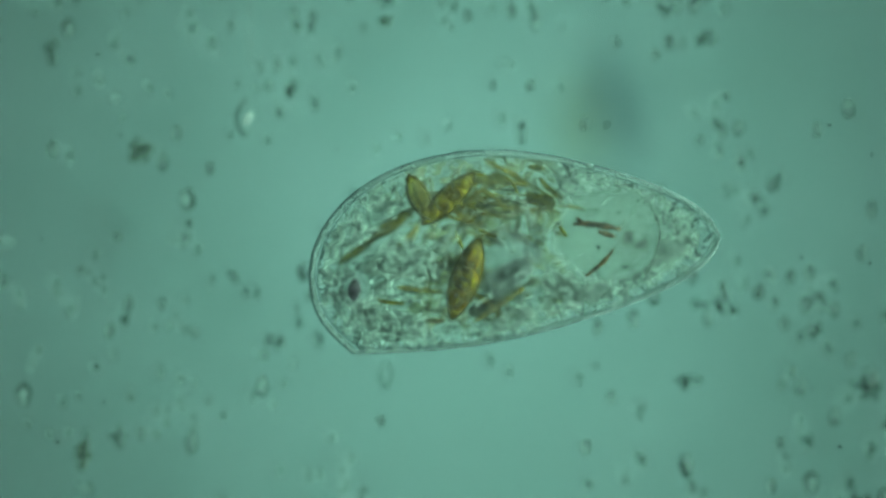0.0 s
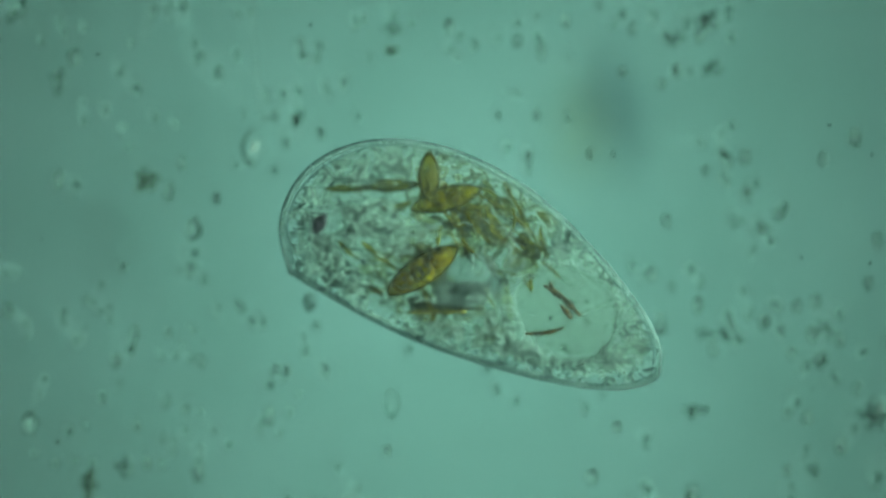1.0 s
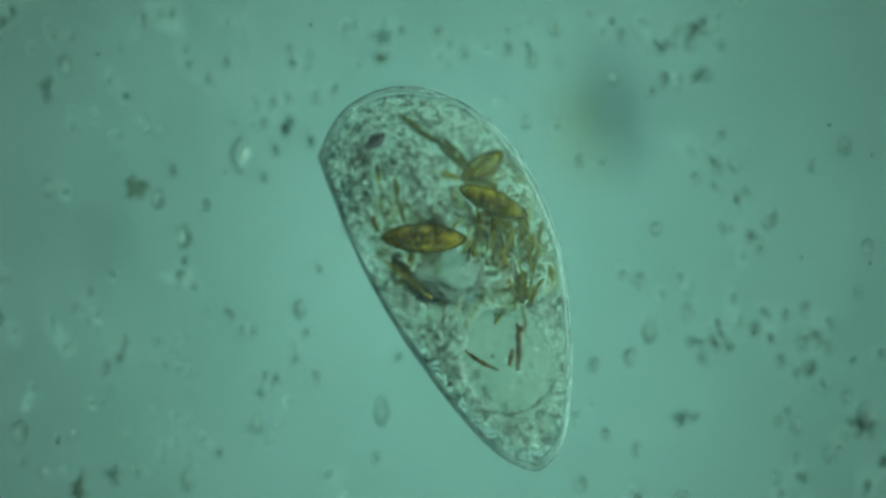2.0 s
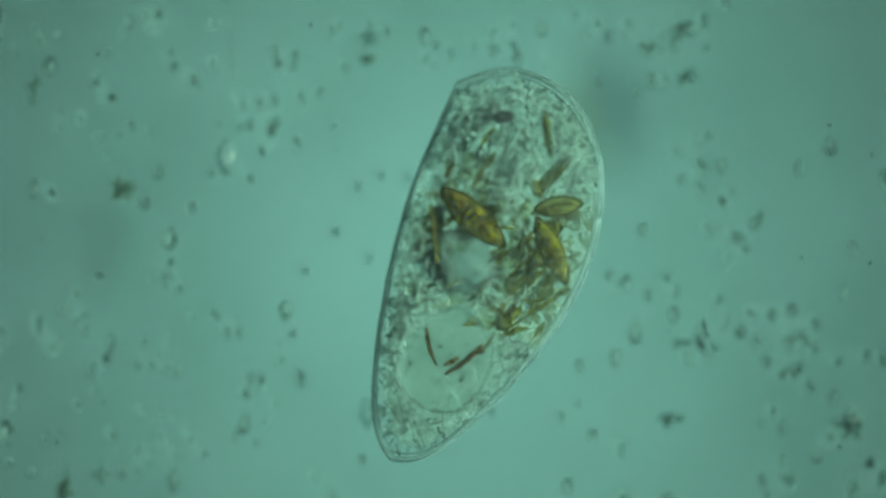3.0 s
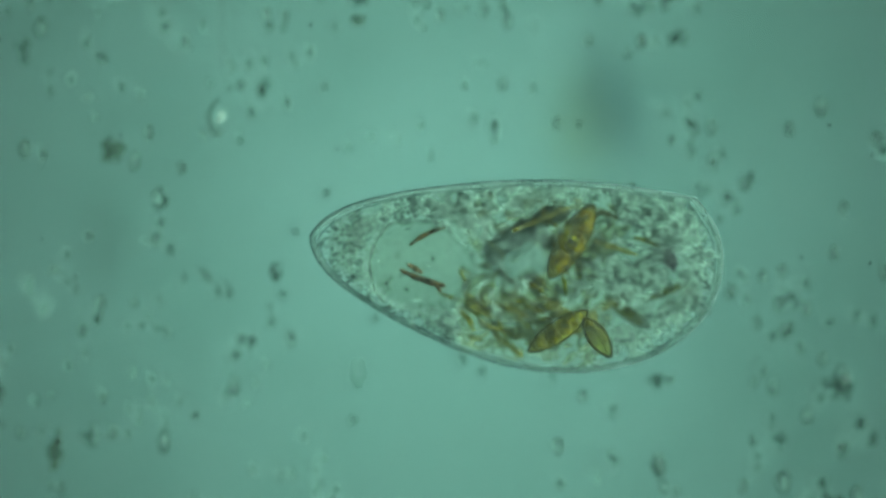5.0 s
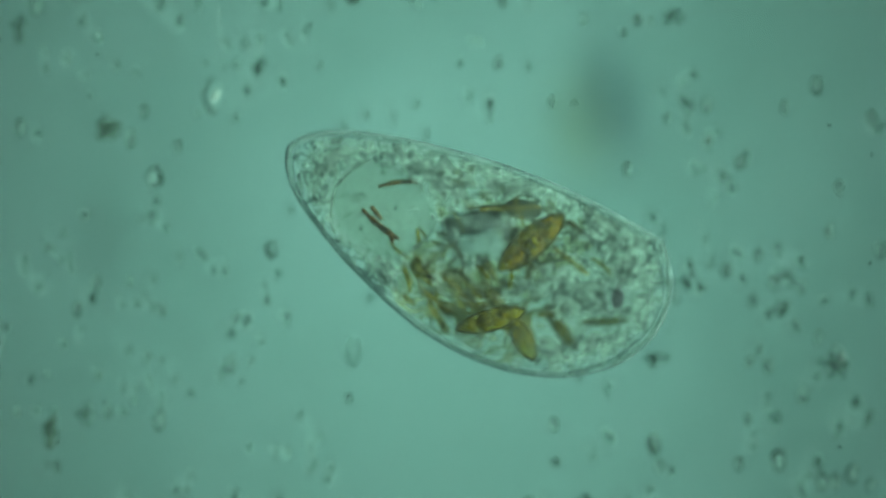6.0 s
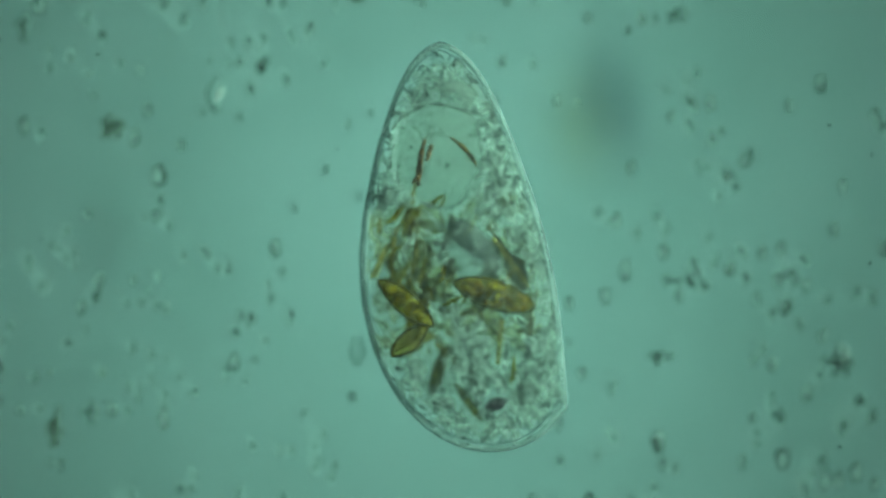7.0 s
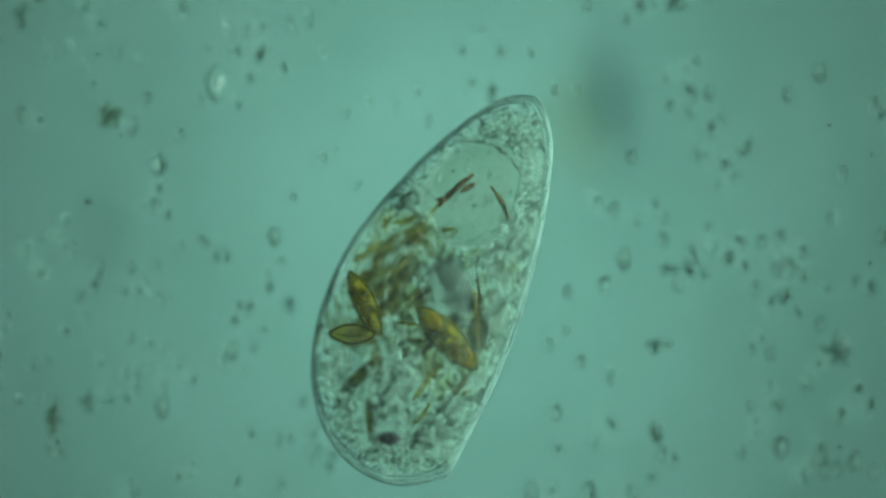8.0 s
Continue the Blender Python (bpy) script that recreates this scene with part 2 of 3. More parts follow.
def granules(count, z_low, z_high, size, seed, spare=False, outer=0, middle=False):
    """Thousands of small grains of the cytoplasm, joined."""
    rng = random.Random(seed)
    ico = bmesh.new()
    bmesh.ops.create_icosphere(ico, subdivisions=2, radius=1)
    base = [v.co.copy() for v in ico.verts]
    tris = [[v.index for v in f.verts] for f in ico.faces]
    ico.free()
    verts, faces = [], []
    while len(faces) < count * len(tris):
        x, y = rng.uniform(-.37, .36), rng.uniform(-.17, .20)
        rho = inside(x, y)
        if rho > .955 or rho < outer:
            continue
        if middle and not (-.18 < x < .09 and -.12 < y < .18):
            continue
        if Vector(((x - VAC.x) / .105, (y - VAC.y) / .085)).length < 1 and rng.random() > .08:
            continue
        if Vector(((x - MID.x) / .06, (y - MID.y) / .05)).length < 1 and rng.random() > .15:
            continue
        if x > .20 and rng.random() > .62:
            continue
        if x < -.10 and rng.random() > .88:
            continue
        if not middle and rho < .55 and rng.random() > .55:
            continue
        if spare and -.16 < x < .08 and -.11 < y < .18 and rng.random() > (.12 if y < .03 else 0):
            continue
        if spare and near_food(x, y):
            continue
        r = rng.uniform(*size)
        m = (Matrix.Translation((x, y, rng.uniform(z_low, z_high) * max(1 - rho ** 2, .1) ** .5))
             @ Euler((rng.uniform(-.4, .4), rng.uniform(-.4, .4), rng.gauss(.2, .9))).to_matrix().to_4x4()
             @ Matrix.Diagonal((r * rng.uniform(1.0, 2.5), r * rng.uniform(.6, 1.0), r * .75, 1)))
        n = len(verts)
        verts += [m @ v for v in base]
        faces += [[n + i for i in t] for t in tris]
    bm = bmesh.new()
    me = bpy.data.meshes.new("grains")
    me.from_pydata(verts, [], faces)
    bm.from_mesh(me)
    bpy.data.meshes.remove(me)
    return bm


def strands(count, seed, long=(.014, .035), thick=(.0013, .0028), low=-.03, high=.05):
    """Short curled threads of the cytoplasm, joined."""
    rng = random.Random(seed)
    bm = bmesh.new()
    while count:
        x, y = rng.uniform(-.35, .34), rng.uniform(-.15, .18)
        rho = inside(x, y)
        if rho > .84 or x > .29 or Vector(((x - VAC.x) / .115, (y - VAC.y) / .10)).length < 1:
            continue
        if -.17 < x < .08 and -.13 < y < .17 and rng.random() > (.45 if y < .05 else .03):
            continue
        if Vector(((x - MID.x) / .07, (y - MID.y) / .06)).length < 1 and rng.random() > .3:
            continue
        if near_food(x, y):
            continue
        way, turn, length = rng.gauss(0, .9), rng.uniform(-2.2, 2.2), rng.uniform(*long)
        z, p, line = rng.uniform(low, high) * (1 - rho * rho) ** .5, Vector((x, y, 0)), []
        for i in range(8):
            line.append(Vector((p.x, p.y, z + .003 * math.sin(i * 1.3 + x * 60))))
            p = p + Vector((math.cos(way), math.sin(way), 0)) * length / 7
            way += turn / 7
        if max(inside(q.x, q.y) for q in line) > .90 or any(near_food(q.x, q.y) for q in line):
            continue
        count -= 1
        fat = rng.uniform(*thick)
        tube(bm, line, lambda s: fat * (.35 + .65 * math.sin(math.pi * s)), 6)
    return bm


def arc(cx, cy, rx, ry, a0, a1, z, steps=40, wob=.04, seed=0.0):
    pts = []
    for i in range(steps + 1):
        a = radians(a0 + (a1 - a0) * i / steps)
        k = 1 + wob * noise.noise(Vector((math.cos(a) * 1.5, math.sin(a) * 1.5, seed)))
        pts.append(Vector((cx + rx * k * math.cos(a), cy + ry * k * math.sin(a), z)))
    return pts


def dish(cx, cy, rx, ry, top, share, floor, around=72):
    """The wall of a hollow: a ring that slopes from its brim down and inwards, with some thickness."""
    bm = bmesh.new()
    rows = []
    for k, z in ((1.0, top), (.97, top - .001), ((1 + share) / 2, (top + floor) / 2), (share, floor), (share, floor - .002), ((1 + share) / 2, (top + floor) / 2 - .004), (1.0, top - .004)):
        rows.append([bm.verts.new((cx + rx * k * w * math.cos(f), cy + ry * k * w * math.sin(f), z)) for f, w in
                     ((i * math.tau / around, 1 + .14 * noise.noise(Vector((math.cos(i * math.tau / around) * 1.3, math.sin(i * math.tau / around) * 1.3, cx * 9)))) for i in range(around))])
    for p, q in zip(rows, rows[1:] + rows[:1]):
        for i in range(around):
            bm.faces.new((p[i], q[i], q[(i + 1) % around], p[(i + 1) % around]))
    bmesh.ops.recalc_face_normals(bm, faces=bm.faces[:])
    return bm


def diatom(parent, a, b, width, z, plastids, label, shell_mat, inner, blunt=.75, edge=.0021):
    """A swallowed boat-shaped diatom, built along its own x axis: a glassy shell, two dark lines painting edge
    refraction, plastids.
    """
    a, b = Vector((*a, z)), Vector((*b, z))
    half = (b - a).length / 2
    body = part("diatom", spindle(bmesh.new(), (-half, 0), (half, 0), width, width * .6, 0, 2.0, .05, blunt), shell_mat, parent, label)
    # edges darkened by refraction, painted as two dark tubes
    for sign in (-1, 1):
        line = []
        for i in range(25):
            s = -math.cos(math.pi * i / 24)
            line.append(Vector((half * s, sign * width * .47 * max(1 - s * s, 0) ** blunt, width * .05)))
        part("refraction_line", tube(bmesh.new(), line, min(width * .10, edge), 6), SHELL_LINE, body, "dark brown line painting the refraction at the edge")
    for i in range(plastids):
        s = (i + .5) / plastids
        fat = 1 - abs(2 * s - 1) ** 2 * .55
        part("plastid", lump(bmesh.new(), half * .92 / plastids, width * .45 * fat, width * .34 * fat, ((1.6 * s - .8) * half, 0, 0), 0, .22, i * 3.1 + z * 50),
             inner, body, "amber plastid")
    body.matrix_basis = pose(*((a + b) / 2), 0, 0, math.degrees(math.atan2(b.y - a.y, b.x - a.x)))
    return body


def rod(parent, name, a, b, width, z, mat, label="", bend=0.0):
    a, b = Vector((*a, z)), Vector((*b, z))
    side = Vector((-(b - a).y, (b - a).x, 0)) * bend
    line = [a.lerp(b, i / 10) + side * math.sin(math.pi * i / 10) + Vector((0, 0, .002 * math.sin(i * 2.3))) for i in range(11)]
    shape = lambda s: width / 2 * (.55 + .45 * math.sin(math.pi * s)) * (1 + .2 * math.sin(s * 17 + a.x * 90))
    return part(name, tube(bmesh.new(), line, shape), mat, parent, label)


def ciliate():
    cell = tagged(new("ciliate"), "translucent granular ciliate cell filled with golden diatoms", "ciliate")
    part("pellicle", shell(), PELLICLE, cell, "clear finely grained outer skin")
    edge = [outline(k * math.tau / 240) for k in range(240)]
    part("outer_line", tube(bmesh.new(), edge, .0031, 8, True, 3.0), RIM_FINE, cell, "thin sharp outline of the skin")
    part("rim", tube(bmesh.new(), [p + (CORE - p).normalized() * .0040 for p in edge], .0052, 10, True, 2.6), RIM, cell, "pale thick edge of the skin")
    fold = [CORE + (outline(k * math.tau / 240) - CORE) * (.958 + .006 * math.sin(k * .21) + .005 * math.sin(k * .083)) + Vector((0, 0, .012)) for k in range(240)]
    part("inner_rim", tube(bmesh.new(), fold, .0014, 8, True, 2.0), RIM_FINE, cell, "thin grey line inside the edge")
    plasm = part("inner_plasm", shell(.94, 120, 14, .30), PLASM, cell, "pale mottled plasm under the food")
    plasm.location.z = -.050
    tagged(part("granules", granules(420, -.075, -.03, (.0040, .0075), 3), SOFT_STRAND, cell, "crowded pale grains"), kind="stuff")
    tagged(part("upper_granules", granules(850, -.01, .050, (.0028, .0056), 8, True), GRANULE, cell, "scattered pale grains"), kind="stuff")
    tagged(part("dark_granules", granules(270, -.01, .05, (.0022, .0040), 31, True), DARK_GRANULE, cell, "scattered dark grains"), kind="stuff")
    tagged(part("edge_granules", granules(300, -.01, .06, (.0020, .0036), 45, True, .62), DARK_GRANULE, cell, "fine dark grains along the edge"), kind="stuff")
    tagged(part("warm_granules", granules(420, -.055, -.012, (.0034, .0066), 52, middle=True), WARM_GRANULE, cell, "yellowish grains between the food"), kind="stuff")
    tagged(part("strands", strands(400, 21, (.014, .036), (.0024, .0048)), STRAND, cell, "short curled pale threads"), kind="stuff")
    tagged(part("wide_strands", strands(100, 33, (.026, .055), (.0030, .0055), -.03, .02), SOFT_STRAND, cell, "wide soft folds of the plasm"), kind="stuff")
    # tail vacuole, a hollow with a sloping wall, and the clear vacuole in the middle
    vac = part("tail_vacuole", lump(bmesh.new(), .094, .078, .04, VAC - Vector((0, 0, .012)), 0, .06, 1.0, 4), VACUOLE, cell, "large clear round vacuole")
    part("vacuole_wall", dish(VAC.x, VAC.y, .100, .084, .032, .90, .014), WALL, vac, "smooth sloping wall of the vacuole")
    # shade on the edge's tail side, painted as a dark arc
    part("vacuole_edge_shade", tube(bmesh.new(), arc(VAC.x, VAC.y, .099, .084, -80, 66, .034, wob=.16), lambda s: .0022 * math.sin(math.pi * s) * (1 + .5 * math.sin(s * 31)) + .0004), EDGE_SHADE, vac)
    part("tail_fold", tube(bmesh.new(), arc(VAC.x + .012, VAC.y - .012, .112, .098, -62, 28, .020, wob=.10), lambda s: .0030 * math.sin(math.pi * s) + .0004), SOFT_STRAND, cell, "pale fold between vacuole and tail")
    part("middle_vacuole", lump(bmesh.new(), .062, .048, .04, MID, 50, .30, 4.0, 4), MIDVAC, cell, "clear vacuole")
    # the grey half-digested crescent that shifts beside the middle vacuole, built along its own x axis
    crescent = part("grey_food_lump", lump(bmesh.new(), .060, .022, .016, (0, 0, 0), 0, .34, 3.0, 3), GREYFOOD, cell, "blue-grey half-digested crescent")
    for k, (x, y, rx, ry, turn) in enumerate(((-.010, -.003, .044, .015, 8), (.018, .002, .034, .013, -14), (-.022, .004, .024, .011, 24), (.006, -.008, .030, .008, 4), (-.004, .006, .050, .018, -4))):
        part("grey_core", lump(bmesh.new(), rx, ry, .008, (x, y, .006 - k * .005), turn, .5, 5.0 + k * 3, 3), GREYFOOD, crescent)
    # highlight along the crescent's edge, painted as a pale tube
    part("crescent_highlight", tube(bmesh.new(), [Vector((.052 * math.cos(a * .157), .017 + .012 * math.sin(a * .157), .012)) for a in range(21)],
                             lambda s: .0050 * math.sin(math.pi * s) * (1 + .3 * math.sin(s * 13)) + .0004), SOFT_STRAND, crescent, "highlight beside the crescent, painted pale")
    part("grey_food_lump", lump(bmesh.new(), .026, .017, .015, (.036, .006, -.020), 60, .4, 3.0, 3), GREYFOOD, cell, "grey half-digested lump")
    for x, y, rx, ry, turn, seed in ((-.054, -.088, .032, .016, 24, 9.0), (-.064, -.090, .020, .012, 10, 4.0)):
        part("dark_food_lump", lump(bmesh.new(), rx, ry, ry * .8, (x, y, -.016), turn, .4, seed, 3), DARKFOOD, cell, "dark half-digested lump")
    # swallowed diatoms
    big = diatom(cell, (-.118, -.101), (-.062, .037), .052, -.008, 3, "large amber boat-shaped diatom", AMBER_SHELL, AMBER, .66, .0016)
    golden = diatom(cell, (-.046, .152), (-.140, .066), .040, -.004, 4, "golden boat-shaped diatom", GOLD, OLIVE_DEEP)
    empty = diatom(cell, (-.140, .076), (-.178, .150), .034, .010, 0, "nearly empty golden diatom shell", PALE_SHELL, OLIVE_DEEP, edge=.0027)
    rod(empty, "midrib", (-.026, .001), (.030, -.001), .0050, .004, SHELL_LINE, "dark brown midrib", .06)
    part("plastid", lump(bmesh.new(), .010, .008, .005, (-.028, 0, 0), 0, .4, 2.0, 2), OLIVE_DEEP, empty, "amber plastid")
    small = diatom(cell, (-.170, .096), (-.252, .046), .021, -.038, 3, "small golden diatom", OLIVE, GOLD)
    diatom(cell, (-.240, .050), (-.316, .006), .014, -.042, 2, "small yellowish diatom", OLIVE, OLIVE)
    rod(cell, "needle", (.078, .096), (-.038, .172), .007, -.022, GOLD, "thin golden needle")
    rod(cell, "needle", (.020, .139), (-.040, .174), .006, -.006, TAN, "thin tan needle")
    rod(cell, "needle", (.060, .078), (-.060, .108), .008, -.006, TAN, "thin tan needle", .05)
    rod(cell, "needle", (.050, .118), (-.070, .135), .007, -.010, TAN, "thin tan needle", -.05)
    rod(cell, "needle", (.012, -.055), (-.080, -.108), .010, .018, TAN, "thin tan needle")
    rod(cell, "needle", (.040, -.040), (-.072, -.098), .006, -.010, DARKROD, "thin dark needle", .03)
    rod(cell, "needle", (-.036, -.092), (-.082, -.056), .010, .004, GOLD, "short golden needle")
    rod(cell, "needle", (-.040, -.084), (-.030, -.112), .009, .000, GOLD, "short golden needle")
    rod(cell, "rod", (-.132, -.053), (-.210, -.038), .011, .000, TAN, "tan rod")
    rod(cell, "rod", (-.133, -.104), (-.170, -.096), .010, .004, DARKROD, "dark brown rod", .08)
    rod(cell, "rod", (-.201, -.067), (-.248, -.056), .008, .000, GOLD, "yellow-brown rod", .06)
    rod(cell, "rod", (-.164, .070), (-.205, .036), .009, .000, TAN, "tan rod", .06)
    rng = random.Random(12)
    for i in range(19):
        x = rng.uniform(-.16, .075)
        y = .112 + rng.gauss(0, .026) - .10 * max(x, 0)
        k = rng.uniform(.009, .017)
        globule = part("food_globule", lump(bmesh.new(), k * 1.8, k * .62, k * .6, (x, y, rng.uniform(-.034, -.014)), rng.gauss(-28, 22), .4, i * 2.7, 2),
                       OLIVE if i % 3 else TAN, cell, "yellow-olive food globule")
        if i % 3:
            part("globule_edge", tube(bmesh.new(), arc(x, y, k * 1.2, k * .55, 100 + i * 20, 290 + i * 20, -.008, 14, .3, i), .0016, 6), OLIVE_DEEP, globule)
    for i in range(24):
        x, y = rng.uniform(-.17, .085), rng.uniform(-.08, .10)
        k = rng.uniform(.012, .026)
        if inside(x, y) < .85 and Vector(((x - MID.x) / .05, (y - MID.y) / .04)).length > 1:
            part("plasm_lump", lump(bmesh.new(), k * 1.4, k * .8, k * .5, (x, y, rng.uniform(-.055, -.02)), rng.uniform(-70, 30), .5, i * 1.9, 2), HAZE, cell, "pale olive lump of plasm")
    for i in range(46):
        x, y = rng.gauss(-.03, .06), rng.gauss(.085, .036)
        if inside(x, y) > .72:
            y -= .04
        a = radians(rng.gauss(-28, 30))
        d = rng.uniform(.012, .030)
        rod(cell, "food_fibre", (x - d * math.cos(a), y - d * math.sin(a)), (x + d * math.cos(a), y + d * math.sin(a)), rng.uniform(.003, .008),
            rng.uniform(-.022, .006), (GOLD, TAN, OLIVE, TAN, OLIVE_DEEP, DARKROD)[i % 6], "brown food fibre", rng.uniform(-.1, .1))
    # brown rods that drift in the tail vacuole, and the spot, each round its own middle
    long_rod = rod(cell, "rod", (-.041, .003), (.041, -.003), .0110, 0, RUST, "dark rust-brown rod in the vacuole", .04)
    rod(long_rod, "splinter", (.004, -.008), (.032, -.016), .0095, 0, RUST, "short rust-brown splinter")
    rod(long_rod, "splinter", (-.036, .014), (-.020, .001), .0085, 0, RUST, "short rust-brown splinter")
    short_rod = rod(cell, "rod", (-.034, 0), (.034, 0), .0085, 0, REDROD, "red-brown rod in the vacuole", -.06)
    spot = part("eyespot", spindle(bmesh.new(), (-.022, 0), (.022, 0), .022, .018, 0, 1.8, .05, .8), SPOT, cell, "dark purple spindle-shaped spot")
    part("spot_halo", lump(bmesh.new(), .032, .028, .012, (0, 0, -.006), 20, .2, 2.0, 3), HALO, spot, "pale clear ring round the spot")
    return cell, big, golden, empty, small, crescent, long_rod, short_rod, spot


cell, big_diatom, golden_diatom, empty_shell, small_diatom, crescent, long_rod, short_rod, eyespot = ciliate()


# ---- debris lying on the slide ----
NEAR = (EYE_Z - SLIDE_Z) / EYE_Z / 1000
CAM1 = PATH[2]


def lie(x, y):
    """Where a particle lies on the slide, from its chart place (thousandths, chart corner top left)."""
    return CAM1[1] + ((x - 784) * .988 + 3.5) * NEAR, CAM1[2] + ((441 - y) * .988 - .5) * NEAR


rng = random.Random(5)


def grain(x, y, size, mat, label, group):
    x, y = lie(x, y)
    r = size / 1000 * .48
    tall = rng.uniform(1.5, 2.6)
    bm = bmesh.new()
    spots = [Vector((r * rng.uniform(-.6, .6), r * tall * rng.uniform(-.6, .6), 0)) for k in range(rng.choice((3, 4, 5)))]
    middle = sum(spots, Vector()) / len(spots)
    for p in spots:
        q = r * rng.uniform(.26, .66)
        lump(bm, q * .85, q * rng.uniform(.9, 2.0), q * .7, p - middle, rng.uniform(-20, 30), .5, rng.uniform(0, 50), 2)
    ob = new("grain", mesh_of("grain", bm, mat))
    ob.location = (x, y, SLIDE_Z + r * .45)
    # a pale blob paints the bright diffraction halo round the dark core
    part("painted_halo", lump(bmesh.new(), r * 1.9, r * tall * 1.3, r * .62, (r * rng.uniform(-1.1, -.2), r * rng.uniform(-.2, .7), 0), 12, .3, x * 90, 2), HALO, ob, "pale blob painting a bright diffraction halo")
    if rng.random() < .75:
        # bright centre of the grain, painted as a small pale lump
        q = r * rng.uniform(.22, .42)
        part("bright_spot", lump(bmesh.new(), q, q * 1.5, q * .6, (-r * rng.uniform(.1, .8), r * rng.uniform(-.5, .8), r * .3), 10, .3, x * 50, 2), BRIGHT_FILM, ob, "bright spot of refracted light, painted pale")
    return tagged(ob, label, "debris grain", group)


def ring_cell(x, y, size, mat=WALLED, clear=BRIGHT_FILM):
    """A small empty algal cell seen from above: a broken oval wall, thicker on one flank, and a middle painted bright.
    """
    x, y = lie(x, y)
    r = size / 1000 * .43
    ob = tagged(new("algal_cell"), "small oval algal cell with a broken dark wall", "algal cell", "loose algal cells on the slide")
    ob.location = (x, y, SLIDE_Z + r * .45)
    tall, turn = rng.uniform(.95, 1.3), rng.uniform(-12, 12)
    wall = arc(0, 0, r * .62, r * tall, 0, 348, 0, 29, .30, rng.uniform(0, 9))
    thick, lean = rng.uniform(.14, .20), rng.uniform(0, 6)
    part("wall", tube(bmesh.new(), wall, lambda s: r * (thick + .09 * math.sin(s * 6.28 + lean) + .05 * math.sin(s * 31 + lean)), 8, True), mat, ob)
    bm = bmesh.new()
    q = r * rng.uniform(.14, .26)
    lump(bm, q, q * rng.uniform(1, 1.7), q * .6, (r * rng.uniform(-.1, .4), r * rng.uniform(-.5, .5), 0), turn, .4, rng.uniform(0, 9), 2)
    part("content", bm, FAINT, ob)
    # refracted brightness of the middle, put into a pale colour
    part("bright_middle", lump(bmesh.new(), r * .42, r * tall * .72, r * .2, (-r * .08, 0, 0), turn, .2, rng.uniform(0, 9), 2), clear, ob, "middle painted pale for refracted light")
    # diffraction halo of the cell, painted as a pale blob
    part("painted_halo", lump(bmesh.new(), r * .95, r * tall * 1.15, r * .3, (-r * .2, r * .1, 0), turn, .3, rng.uniform(0, 9), 2), HALO, ob, "pale blob painting a bright diffraction halo")
    return ob


def clump(x, y, size, mat, count, spread, label):
    """A clump of several stuck-together scraps."""
    x, y = lie(x, y)
    r = size / 1000 * .5
    ob = tagged(new("debris_clump"), label, "debris clump", "debris clumps on the slide")
    ob.location = (x, y, SLIDE_Z + r * .3)
    for i in range(count):
        a, d = i * 2.4 + rng.uniform(-.4, .4), r * (i / count) ** .6
        k = r * rng.uniform(.18, .34)
        part("scrap", lump(bmesh.new(), k, k * rng.uniform(.8, 1.3), k * .6, (d * math.cos(a) * spread[0], d * math.sin(a) * spread[1], k * .1), 0, .4, i * 2.2 + size),
             mat, ob)
    # pale blob under the scraps: their bright halo put into colour
    part("painted_halo", lump(bmesh.new(), r * 1.05 * spread[0], r * 1.05 * spread[1], r * .25, (r * .1, 0, 0), 0, .4, size, 3), HALO, ob, "pale blob painting a bright diffraction halo")
    return ob


DARK = [(295, 14, 24), (262, 18, 18), (345, 92, 26), (140, 180, 14), (303, 217, 13), (558, 80, 18), (495, 166, 18), (315, 287, 18),
        (950, 25, 16), (1000, 32, 20), (1153, 28, 22), (1100, 122, 18), (935, 273, 18), (1320, 275, 22), (1352, 406, 22), (1180, 391, 20),
        (172, 503, 18), (5, 550, 20), (125, 603, 18), (197, 638, 20), (235, 755, 16), (290, 715, 17), (325, 770, 16), (470, 737, 24),
        (1222, 476, 22), (1152, 487, 22), (1370, 537, 20), (1400, 625, 18), (1480, 672, 20), (1490, 792, 22), (1555, 850, 26), (630, 866, 16)]
DARK_MORE = [(1515, 760, 26), (1090, 758, 20), (1145, 779, 22), (1045, 847, 24), (1145, 868, 22), (1450, 638, 22), (1318, 515, 16), (1068, 634, 18),
             (898, 264, 16), (713, 294, 14), (673, 314, 14), (693, 444, 15), (578, 464, 13), (373, 766, 14), (563, 233, 20), (1290, 283, 18),
             (1280, 270, 22), (1265, 616, 20), (1250, 30, 24), (1005, 97, 15), (630, 205, 13), (545, 540, 12)]
PALE_TOP = [(30, 10, 24), (415, 20, 14), (97, 36, 14), (65, 70, 14), (208, 122, 20), (182, 188, 13), (205, 226, 13), (140, 210, 13), (413, 93, 15),
            (525, 76, 17), (640, 30, 14), (570, 150, 15), (603, 150, 14), (465, 166, 14), (520, 210, 32), (480, 202, 16), (500, 252, 16), (412, 290, 14),
            (480, 300, 15), (97, 315, 22), (127, 330, 18), (375, 350, 18), (725, 36, 14), (650, 100, 15), (810, 62, 16), (835, 78, 17), (880, 66, 17),
            (912, 70, 20), (1085, 40, 16), (1120, 46, 18), (255, 46, 14), (140, 46, 13)]
